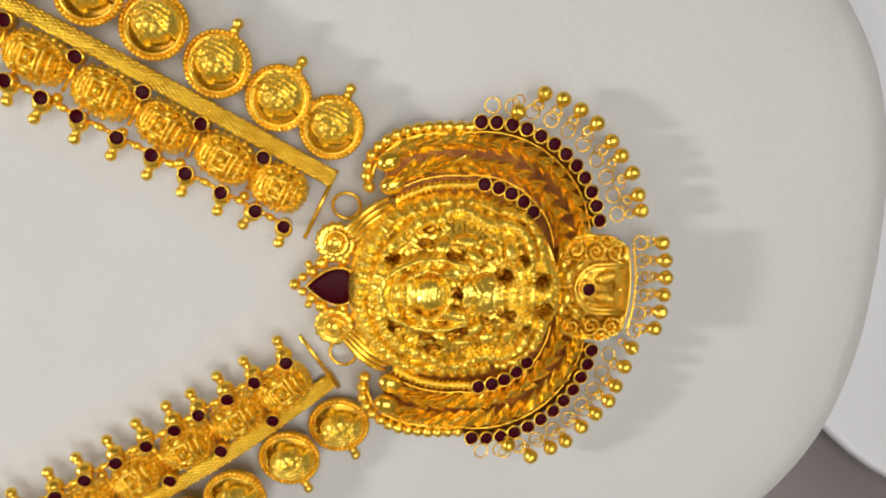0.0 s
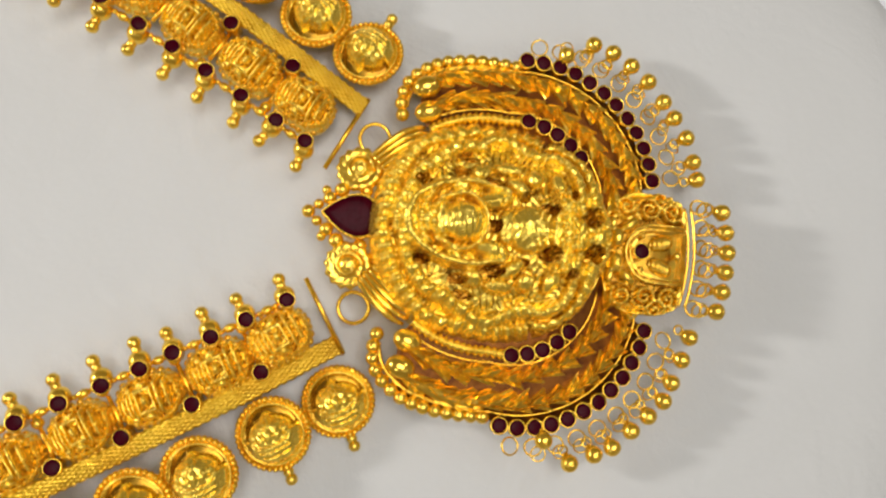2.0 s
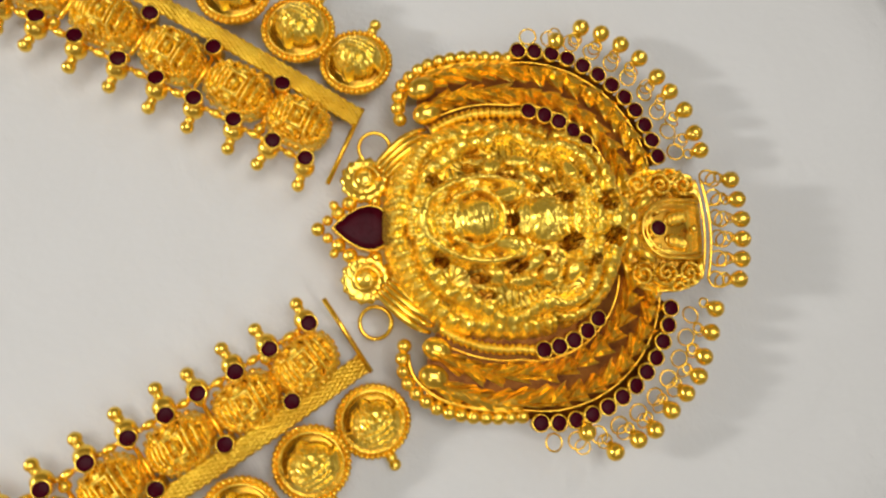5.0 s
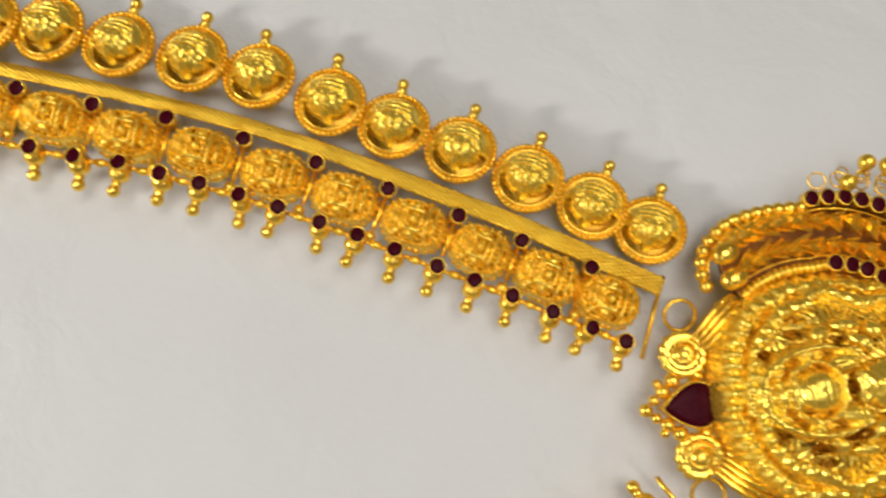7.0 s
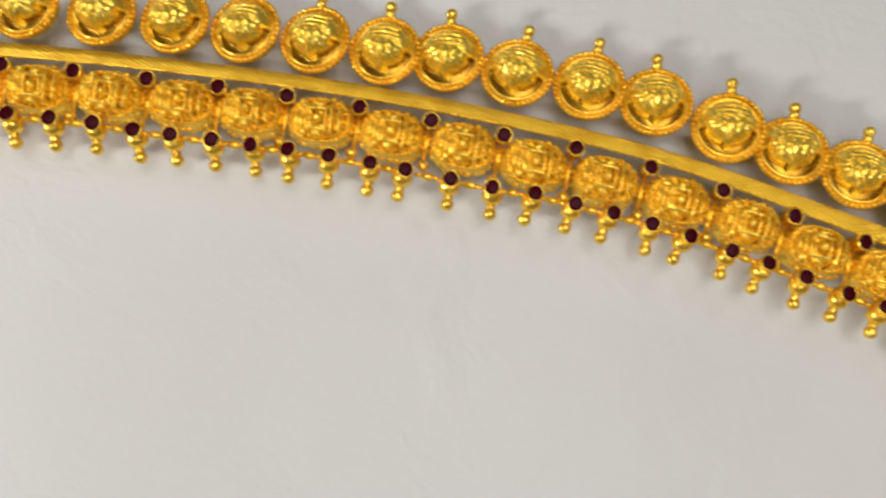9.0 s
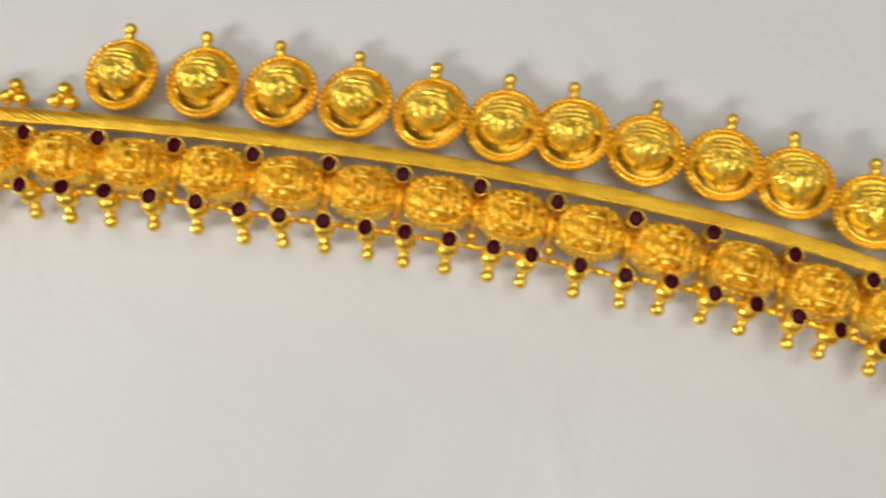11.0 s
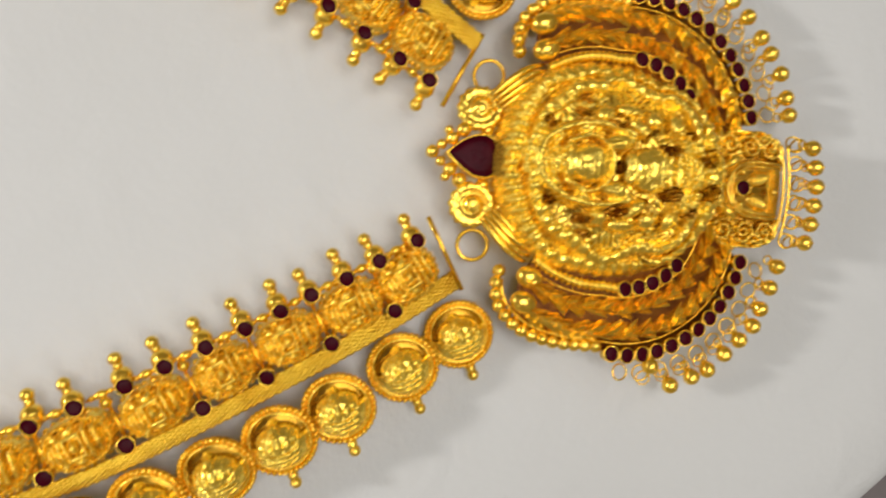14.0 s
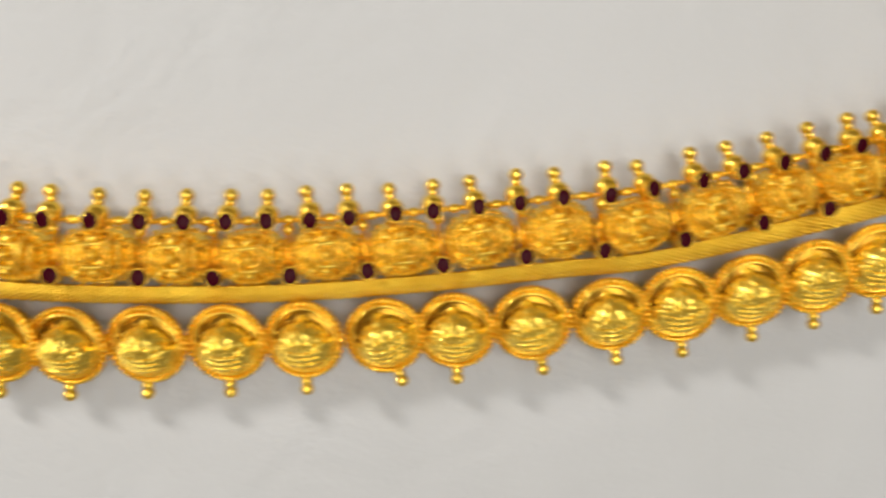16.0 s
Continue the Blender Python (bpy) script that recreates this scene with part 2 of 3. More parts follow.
def outline(n=160):
    """The display board's plan: rounded at the pendant end, widening towards the clasp end."""
    half = [(100, 0.0), (98.8, 19.5), (94.3, 37.5), (86, 52.5), (73, 67), (48, 89), (8, 118), (-50, 142), (-130, 160), (-230, 156), (-310, 120), (-345, 60), (-352, 0)]
    line = catmull([(x, y) for x, y in half], 14)
    low = [Vector((p.x, -p.y)) for p in reversed(line[1:-1])]
    return [Vector((p.x, p.y + 1)) for p in line + low]


def display_board():
    ring = outline()
    cx = sum((p for p in ring), Vector((0, 0))) / len(ring)
    bm = bmesh.new()
    rows = []
    for inset, z in ((3, -18.5), (0.6, -17.5), (0, -15.5), (0, -11.5), (0.8, -8.5), (3.0, -6.2), (7.5, -5.0), (16, BOARD_Z)):
        loop = []
        for k, p in enumerate(ring):
            d = (ring[(k + 1) % len(ring)] - ring[k - 1]).normalized()
            q = p + Vector((-d.y, d.x)) * inset
            loop.append((q.x, q.y, z - sag(q.y)))
        rows.append(loop)
    rim = rows[-1]
    for f in np.linspace(0.96, 0.02, 40):
        rows.append([(cx.x + (x - cx.x) * f, y * f, BOARD_Z - sag(y * f)) for x, y, _ in rim])
    loft(bm, rows)
    ob = new("display_board", finish("display_board", bm, BOARD))
    tagged(ob, "off-white leatherette necklace display board with rounded edge", "display board")
    return ob


display_board()


def foot_block():
    bm = bmesh.new()
    lathe(bm, [(60, -42), (62, -40), (62, -20), (60, -18.4)], 48, (-130, 0, 0))
    ob = new("board_stand", finish("board_stand", bm, BOARD))
    tagged(ob, "low round off-white stand carrying the display board", "stand")


foot_block()


def saucer():
    """A white lacquered round tray on the counter, half under the board's rim."""
    bm = bmesh.new()
    lathe(bm, [(52, -42), (70, -41), (92, -34), (95, -31.5), (93, -31), (70, -37), (30, -38.5), (1, -38.7)], 72, (172, 22, 0))
    ob = new("round_tray", finish("round_tray", bm, TRAY))
    tagged(ob, "white lacquered round tray on the counter beside the board", "tray")


saucer()

bm = bmesh.new()
sph(bm, (0, 0, 0.2), 0.45, 8, 6, (1, 0.8, 0.6))
speck = new("speck", finish("speck", bm, DUST))
speck.matrix_world = P(-198.0, 88.3, BOARD_Z - sag(88.3))
tagged(speck, "tiny dark speck of dirt on the off-white board", "dirt")

# ---- strand pieces ----


def coin_mesh():
    """A high domed coin: a raised mass on the finial side, narrowing to a knob towards the tape, in a sunk ground
    coloured dark as if shaded.
    """
    knobs = [(0, -0.5, 3.7, 2.7, 0.42), (0, -0.6, 1.0, 1.5, 0.95), (0, -2.65, 1.0, 1.15, 0.8), (0, -2.5, 0.5, 0.6, 1.2)]
    for q in (-1, 1):
        knobs += [(q * 1.5, -0.35, 0.75, 1.15, 0.8, q * 25), (q * 2.7, -0.75, 0.8, 0.75, 0.6), (q * 3.35, 0.25, 0.8, 0.7, 0.6), (q * 2.1, -1.9, 0.45, 0.4, 0.3)]

    def raised(u, v):
        d = np.zeros_like(u)
        for c in knobs:
            d = np.maximum(d, bump(u, v, *c))
        swell = 0.55 * np.clip((v + 0.1 + 0.03 * u * u) / 0.5, 0, 1)
        return np.maximum(d, swell)

    def h(u, v, r):
        dome = 3.5 * np.clip(1 - (r / 0.92) ** 2, 0, 1) ** 0.55
        d = raised(u, v)
        far = np.hypot(u * 0.8, v + 4.2)
        lines = np.zeros_like(u)
        for k in range(3):
            lines = np.maximum(lines, ridge(far - (5.3 + 0.98 * k), 0.17, 1.0) * (np.abs(u) < 3.0 - 0.35 * k))
        ribs = 0.12 * np.abs(np.sin(4.0 * u)) * (far > 6.3) * (far < 7.2)
        figure = dome * (0.5 + 0.5 * np.clip(d / 0.35, 0, 1)) + 1.1 * d - 0.55 * lines - ribs + 0.07 * np.sin(3.1 * u + 1.7 * v) * np.sin(2.3 * v - u) + 0.07 * hatch(u, v + 9, 60, 5, 14, 0.75, 4)
        z = np.where(d > 0.02, figure, 0.3 * dome - 0.25)
        rim = 0.9 + ridge(r - 0.96, 0.05, 0.3)
        return np.where(r > 0.92, rim, z)

    # the low ground round the raised mass takes the painted-in shade
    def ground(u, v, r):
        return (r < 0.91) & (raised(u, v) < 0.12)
    return relief("coin", 5.15, 5.15, 2, 50, 140, h, [SATIN, GOLD_SHADED], ground, skirt=-1.4)


def coin_rim_mesh():
    bm = bmesh.new()
    lathe(bm, [(5.0, -0.75), (5.3, -0.3), (5.7, -0.1), (5.9, 0.2), (5.75, 0.5), (5.2, 0.6), (5.05, 0.5), (5.05, -0.6)], 48)
    for k in range(40):
        a = 2 * math.pi * k / 40
        sph(bm, (5.75 * math.cos(a), 5.75 * math.sin(a), 0.7), 0.53, 8, 6, (1, 1, 1.2))
    return finish("coin_rim", bm, GOLD)


def finial_mesh():
    bm = bmesh.new()
    sph(bm, (0, 6.65, 0.6), 0.92, 12, 8)
    sph(bm, (0, 7.95, 0.65), 1.02, 14, 10)
    tube(bm, [(0, 5.6, 0.6), (0, 7.8, 0.65)], 0.35, 8)
    return finish("finial", bm, GOLD_FINE)


def plaque_mesh():
    """A swelling plaque with a stepped cone, an oval boss and two cross bars inside a beaded border."""
    def h(u, v, r, tone=False):
        z = 0.6 + 2.9 * np.clip(1 - r ** 2.4, 0, 1) ** 0.6
        d = np.zeros_like(u)
        for k in range(3):
            d = np.maximum(d, ridge(u + 2.15 + 0.82 * k - 0.06 * v * v, 0.36, 1.3 - 0.15 * k) * (np.abs(v) < 2.1 - 0.45 * k))
        box = np.maximum(np.abs(u + 0.15) / 1.25, np.abs(v) / 1.75)
        d = np.maximum(d, ridge(box - 1, 0.27, 1.0))
        d = np.maximum(d, bump(u, v, -0.15, 0, 0.8, 1.0, 1.6))
        d = np.maximum(d, ridge(u - 2.15, 0.48, 1.7) * (np.abs(v) < 2.6))
        d = np.maximum(d, ridge(u - 3.35, 0.46, 1.4) * (np.abs(v) < 2.1))
        for s in (-1, 1):
            for c in ((-0.2, s * 2.6, 1.2, 0.55, 0.9, s * 12), (-2.7, s * 2.4, 0.8, 0.6, 0.7, 0), (2.3, s * 2.75, 0.6, 0.4, 0.6, 0), (0.5, s * 3.05, 0.5, 0.35, 0.6, 0)):
                d = np.maximum(d, bump(u, v, *c))
        t = np.arctan2(v / 4.1, u / 5.55)
        d = np.maximum(d, ridge(r - 0.885, 0.085, 0.95) * (0.25 + 0.75 * np.abs(np.sin(12 * t))))
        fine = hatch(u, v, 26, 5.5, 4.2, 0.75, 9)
        # grooves between the ridges, coloured darker in place of cavity shade
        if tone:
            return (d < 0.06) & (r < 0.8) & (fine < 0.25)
        uneven = 0.1 * np.sin(2.1 * u + 1.3 * v + 0.7) * np.sin(1.6 * v - 1.1 * u)
        return z + 1.1 * d - 0.8 * np.exp(-(d / 0.2) ** 2) * (r < 0.95) + uneven
    return relief("plaque", 5.55, 4.15, 2.5, 46, 190, h, [SATIN, GOLD_SHADED], lambda u, v, r: h(u, v, r, True), skirt=-1.0)


def plaque_border_mesh():
    """Small uneven grains soldered round the foot of a plaque."""
    rnd = random.Random(11)
    bm = bmesh.new()
    for k in range(25):
        a = 2 * math.pi * (k + rnd.uniform(-0.12, 0.12)) / 25
        f = (abs(math.cos(a)) ** 2.5 + abs(math.sin(a)) ** 2.5) ** (-1 / 2.5)
        sph(bm, (5.2 * f * math.cos(a), 4.05 * f * math.sin(a), rnd.uniform(0.1, 0.7)), rnd.uniform(0.55, 0.75), 8, 6, (1, 1, 1.3))
    return finish("grain_border", bm, GOLD_RELIEF)


def cup_mesh(r=1.4, top=1.2, low=-2.6):
    bm = bmesh.new()
    lathe(bm, [(r * 0.75, low), (r * 0.95, low + 0.4), (r, top - 0.5), (r * 1.02, top), (r * 0.88, top + 0.06), (r * 0.86, top - 0.35)], 20)
    return finish("collet", bm, GOLD)


def stone_mesh(r=1.25, top=1.2):
    bm = bmesh.new()
    lathe(bm, [(r, top - 0.5), (r, top - 0.02), (r * 0.9, top + 0.08), (r * 0.5, top + 0.13), (0.02, top + 0.15)], 20)
    return finish("stone", bm, GARNET)


def drop_ball_mesh():
    """The ball below a setting and its hanging bead, towards +y."""
    bm = bmesh.new()
    sph(bm, (0, 0.9, -1.6), 1.75, 16, 10)
    tube(bm, [(0, 1.6, -2.0), (0, 4.2, -2.5)], 0.5, 8)
    sph(bm, (0, 2.75, -2.3), 0.85, 12, 8)
    sph(bm, (0, 3.85, -2.5), 1.1, 14, 10)
    return finish("hanging_bead", bm, GOLD_FINE)


def link_mesh():
    """A short barrel link with a wire through it, along x."""
    bm = bmesh.new()
    tube(bm, [(x, 0, 0) for x in np.linspace(-1.0, 1.0, 9)], 0.72, 10, swell=lambda k: 0.55 + 0.45 * math.sin(math.pi * k / 8))
    tube(bm, [(-2.3, 0, -0.1), (0, 0, 0), (2.3, 0, -0.1)], 0.28, 6)
    sph(bm, (1.45, 0, 0), 0.5, 8, 6)
    sph(bm, (-1.45, 0, 0), 0.5, 8, 6)
    return finish("link", bm, GOLD)


def bead_mesh(r, name="bead"):
    bm = bmesh.new()
    sph(bm, (0, 0, 0), r, 14, 10)
    return finish(name, bm, GOLD_FINE)


def trefoil_mesh():
    bm = bmesh.new()
    sph(bm, (0, 0.6, 0.9), 0.7, 10, 8)
    return finish("trefoil", bm, GOLD_FINE)


def rising(first, more, step):
    return list(first) + [first[-1] + step * (k + 1) for k in range(more)]


def strand(label, line, coins, coin_off, tips, studs, stud_off, edge, edge_off, plaque_off, bar, total, dip, lean):
    rnd = random.Random(len(coins) * 7 + 3)
    start, a0, _ = line.at(0)
    root = thing("necklace_strand", P(start.x, start.y, 0), label, "necklace strand", "strands of the necklace")
    # woven tape of nine knotted cords; away from the pendant it turns its outer edge down
    tape = thing_part("woven_tape", root, "ribbed woven gold tape")
    for c in range(9):
        bm = bmesh.new()
        pts = []
        s = 0.4
        while s < total:
            turn = min(1.0, s / 70)
            off = (c - 4) * (0.35 - 0.07 * turn) + 0.2 * turn
            q, _, _ = line.at(s, off)
            fall = 0.14 * turn * max(0, c - 4) ** 1.3
            pts.append((q.x - start.x, q.y - start.y, 2.45 - sag(q.y) + 0.08 * (4 - abs(c - 4)) * (1 - turn) - fall - dip * max(0, 1 - s / 30) ** 1.5))
            s += 0.36
        tube(bm, pts, 0.34, 6, swell=lambda k, c=c: 1.2 if (k // 2 + c) % 2 else 0.72)
        part("cord", finish("cord", bm, TAPE), tape)
    # plain end bar
    bm = bmesh.new()
    (x0, y0), (x1, y1), bar_z = bar
    tube(bm, [(x0 - start.x, y0 - start.y, bar_z[0]), (x1 - start.x, y1 - start.y, bar_z[1])], 0.42, 10)
    part("end_bar", finish("end_bar", bm, GOLD), root)
    for s, off, tip in zip(coins, coin_off, tips):
        q, along, normal = line.at(s, off)
        q2, _, _ = line.at(tip[0], tip[1])
        turn = math.degrees(math.atan2(q2.y - q.y, q2.x - q.x)) - 90
        m = P(q.x, q.y, -sag(q.y) + 1.3 - 0.06 * lean + rnd.uniform(-0.1, 0.15) - dip * max(0, 1 - s / 32) ** 1.3, 0, 0, turn) @ pose(0, 0, 0, lean * min(1, 0.4 + s / 60) + rnd.uniform(-3, 3), (-10 if line.sign < 0 else 10) + rnd.uniform(-2.5, 2.5), 0)
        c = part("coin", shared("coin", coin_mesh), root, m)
        part("coin_rim", shared("coin_rim", coin_rim_mesh), c, m, "beaded gold rim")
        part("finial", shared("finial", finial_mesh), c, m)
    # small three-ball clusters past the last coin
    s = coins[-1] + 8.2
    while s < total:
        q, along, normal = line.at(s, 3.0)
        m = P(q.x, q.y, -sag(q.y) + 2.3, 0, 0, normal - 90)
        c = part("ball_cluster", shared("trefoil", trefoil_mesh), root, m)
        for x, y in ((-1.25, 0), (1.25, 0), (0, 2.0)):
            part("bead", shared("bead12", lambda: bead_mesh(1.25)), c, m @ P(x, y))
        s += 7.8
    # embossed plaques between the studs
    marks = [studs[0] - 11.6] + list(studs)
    for a, b in zip(marks, marks[1:]):
        s = (a + b) / 2 + (1.0 if a == marks[0] else 0)
        q, along, normal = line.at(s, plaque_off + rnd.uniform(-0.15, 0.15))
        m = P(q.x, q.y, -sag(q.y) + 0.55, rnd.uniform(-4, 4), rnd.uniform(-4, 4), along + 180 + rnd.uniform(-4, 4)) @ Matrix.Diagonal((min(1.0, (b - a) / 12.0), 1, 1, 1))
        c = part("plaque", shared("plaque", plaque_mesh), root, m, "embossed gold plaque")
        part("grain_border", shared("grain_border", plaque_border_mesh), c, m)
    for s in studs:
        q, along, normal = line.at(s, stud_off(s))
        m = P(q.x, q.y, -sag(q.y) + 3.0, rnd.uniform(-7, 7), rnd.uniform(-7, 7), 0)
        c = part("stud", shared("cup", cup_mesh), root, m)
        part("stone", shared("stone", stone_mesh), c, m, "dark red round stone")
        q, along, normal = line.at(s, plaque_off * 1.72)
        part("spacer_bead", shared("bead9", lambda: bead_mesh(1.0)), root, P(q.x + rnd.uniform(-0.3, 0.3), q.y, -sag(q.y) + 2.2))
        q, along, normal = line.at(s, plaque_off)
        part("spacer_wire", shared("spacer", spacer_mesh), root, P(q.x, q.y, -sag(q.y) + 2.0, 0, 0, normal))
    last = None
    for s in edge:
        q, along, normal = line.at(s, edge_off(s))
        m = P(q.x, q.y, -sag(q.y) + 3.4, 0, 0, normal + 90 + rnd.uniform(-9, 9) + (10 * min(1, max(0, (s - 90) / 50)) if line.sign < 0 else 0)) @ pose(0, 0, 0, rnd.uniform(-6, 8), rnd.uniform(-8, 8), 0)
        c = part("stone_setting", shared("cup", cup_mesh), root, m)
        part("stone", shared("stone", stone_mesh), c, m, "dark red round stone")
        part("hanging_bead", shared("drop_ball", drop_ball_mesh), c, m)
        if last is not None:
            mid = (q + last) / 2
            ang = math.degrees(math.atan2(q.y - last.y, q.x - last.x))
            part("link", shared("link", link_mesh), root, P(mid.x, mid.y, -sag(mid.y) + 2.2, 35, 0, ang))
        last = q
    return root


def spacer_mesh():
    bm = bmesh.new()
    tube(bm, [(-3.2, 0, -0.6), (0, 0, -0.9), (3.2, 0, -0.6)], 0.4, 8)
    return finish("spacer_wire", bm, GOLD)


UPPER = Line([(-22.5, 13.4), (-57, 30.5), (-90, 45.3), (-130, 58.0), (-167, 66.7), (-204, 73.4), (-240, 77.5), (-300, 76)], -1)
LOWER = Line([(-20.5, -26.5), (-40.1, -40.1), (-71.8, -60.6), (-86.3, -67.8), (-109.6, -79.0), (-132.8, -88.7), (-163.3, -98.9), (-205, -108.9), (-258, -111)], 1)

U_COINS = [5.4, 16.3, 28.1, 40.2, 52.0, 63.0, 75.2, 86.4, 98.5, 110.2, 120.8, 132.5, 144.4, 156.4, 168.9, 181.8]
U_OFF = [8.3, 8.1, 8.0, 8.4, 8.2, 8.3, 9.0, 9.0, 8.5, 8.8, 8.0, 8.0, 8.2, 8.4, 8.4, 8.4]
U_TIPS = [(5.9, 16.6), (15.8, 16.6), (28.4, 16.8), (40.4, 17.4), (53.5, 17.3), (64.5, 17.4), (76.7, 17.6), (86.2, 17.8), (97.9, 17.5), (111.1, 16.2),
          (121.2, 16.4), (132.7, 16.6), (145.1, 16.7), (158, 17), (169.7, 17.2), (181.7, 16.9)]
U_STUDS = rising([13.5, 25.6, 36.9, 49.0, 61.4, 73.9, 86.6, 98.7, 111.0, 122.9, 135.2, 146.6, 158.5, 170.7, 182.7, 194.1, 205.9], 5, 11.8)
U_EDGE = rising([4.4, 10.3, 17.0, 24.0, 30.5, 37.2, 44.3, 50.8, 57.2, 64.7, 71.3, 78.3, 84.8, 91.7, 98.7, 105.9, 113.6, 119.4, 126.4, 133.2,
                 139.3, 146.0, 152.8, 158.9, 165.7, 172.9, 179.8, 186.4, 192.6, 199.3, 205.0], 9, 6.5)
L_COINS = rising([5.0, 16.3, 28.6, 39.1, 49.7, 60.9, 70.8, 83.4, 95.1, 105.7, 117.7, 128.9, 140.5, 151.7, 161.2], 1, 11.3)
L_OFF = [8.4, 8.0, 8.3, 8.3, 8.1, 7.8, 7.7, 8.0, 7.8, 7.6, 7.4, 7.5, 7.6, 8.0, 8.0, 8.0]
L_TIPS = [(6.1, 16.7), (17.0, 16.0), (29.6, 15.8), (40.2, 15.9), (50.2, 16.5), (61.4, 15.7), (70.1, 14.9), (82.2, 15.8), (95.6, 15.7), (103.9, 14.7),
          (117.9, 15.3), (128.9, 15.3), (141.0, 15.3), (151.9, 14.6), (161.5, 15.2), (172.8, 15.2)]
L_STUDS = rising([13.6, 25.0, 36.3, 47.1, 59.5, 72.2, 84.0, 96.5, 107.9, 119.3, 130.3, 141.1, 153.5], 8, 11.7)
L_EDGE = rising([5.2, 12.1, 18.2, 24.5, 29.9, 35.9, 42.5, 49.1, 55.6, 63.7, 71.3, 78.0, 84.5, 90.6, 97.3, 103.2, 109.9, 115.7, 122.2, 128.2,
                 134.2, 140.5, 147.3, 154.0, 159.6], 14, 6.3)

strand("upper gold necklace strand with beaded coins, plaques and dark red stones", UPPER, U_COINS, U_OFF, U_TIPS, U_STUDS, lambda s: -2.6 - 0.5 * (s > 90),
       U_EDGE, lambda s: -11.7 - 0.5 * (95 < s < 160), -6.2, ((-22.4, 15.4), (-28.0, 2.0), (-0.6, -0.4)), 258, 3.0, -6)
strand("lower gold necklace strand with beaded coins, plaques and dark red stones", LOWER, L_COINS, L_OFF, L_TIPS, L_STUDS, lambda s: -1.6 - 1.0 * min(1, s / 90),
       L_EDGE, lambda s: -10.0 - 0.8 * min(1, s / 60), -5.5, ((-28.2, -17.0), (-20.1, -28.5), (0.2, -2.6)), 250, 6.0, -11)

# ---- the pendant ----
PEND = P(0, -5.4, 0, 0, 0, 1.6)


def local(u, v, z=0.0, rz=0.0, rx=0.0, ry=0.0):
    return PEND @ P(u, v, z, rx, ry, rz)


def bow(theta):
    """How the pendant's arcs draw in towards its shoulders (theta in degrees from the foot)."""
    t = abs(theta)
    return 1.012 - 0.000072 * (min(t, 84) - 52) ** 2 - max(0, t - 84) * 0.0003


def polar(r, theta, z=0.0):
    a = math.radians(theta)
    return (r * bow(theta) * math.cos(a) + 0.1 - 0.016 * r * math.sin(a), r * bow(theta) * math.sin(a), z)


def plate_z(r):
    """The back plate rises from its rim to the dome."""
    return 2.2 + 2.2 * max(0.0, min(1.0, (33 - r) / 15)) ** 1.2


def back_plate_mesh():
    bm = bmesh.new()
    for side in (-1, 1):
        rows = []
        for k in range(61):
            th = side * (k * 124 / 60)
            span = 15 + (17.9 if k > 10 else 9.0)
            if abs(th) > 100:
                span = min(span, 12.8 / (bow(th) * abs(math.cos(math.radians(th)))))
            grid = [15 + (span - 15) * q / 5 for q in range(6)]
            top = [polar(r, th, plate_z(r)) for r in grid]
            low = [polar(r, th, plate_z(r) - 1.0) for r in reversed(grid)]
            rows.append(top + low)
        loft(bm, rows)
    return finish("back_plate", bm, RED_BROWN)


def leaf_mesh(long=2.7, wide=3.1, high=1.55):
    """A keeled arrowhead leaf: its lifted point along +x, two side barbs along -x."""
    bm = bmesh.new()
    rows = []
    for i in range(7):
        t = i / 6
        w = wide / 2 * (1 - t ** 1.15) ** 0.9 + 0.04
        top, under = [], []
        for j in range(7):
            q = -1 + j / 3
            barb = 0.34 * long * abs(q) ** 1.3 * (1 - t)
            groove = 0.32 * (1 - t) if j % 2 else 0.0
            z = 0.3 + high * (0.55 + 0.45 * math.sin(math.pi * (0.15 + 0.6 * t))) * (1 - 0.62 * abs(q) ** 1.2) - groove
            top.append((long * (t - 0.5) - barb, q * w, z))
            under.append((long * (t - 0.5) - barb - 0.05, q * w * 0.94, -0.4))
        rows.append(top + under[::-1])
    loft(bm, rows)
    return finish("leaf", bm, GOLD_FINE, False)


def ring_mesh(R, wire, name="ring", n=22):
    bm = bmesh.new()
    tube(bm, ring_points(R, n), wire, 7, True)
    return finish(name, bm, GOLD)


def lathe_x(bm, profile, n):
    """A turned shape along x."""
    loft(bm, [[(x, r * math.cos(2 * math.pi * i / n), r * math.sin(2 * math.pi * i / n)) for i in range(n)] for r, x in profile])


def cone_bead_mesh():
    """A hollow bell-like bead with a small eye, hanging along +x."""
    bm = bmesh.new()
    lathe_x(bm, [(0.3, -1.7), (0.9, -1.25), (1.4, -0.5), (1.55, 0.15), (1.4, 0.8), (0.85, 1.35), (0.3, 1.55)], 16)
    tube(bm, [(-1.9, 0, -0.1), (-1.0, 0, 0)], 0.42, 8)
    tube(bm, [(0.8 * math.cos(a) - 2.3, 0.8 * math.sin(a), -0.1) for a in np.linspace(0, 2 * math.pi, 14, endpoint=False)], 0.2, 6, True)
    sph(bm, (0.5, 0, 1.3), 0.42, 10, 6)
    return finish("drop_bead", bm, GOLD_FINE)


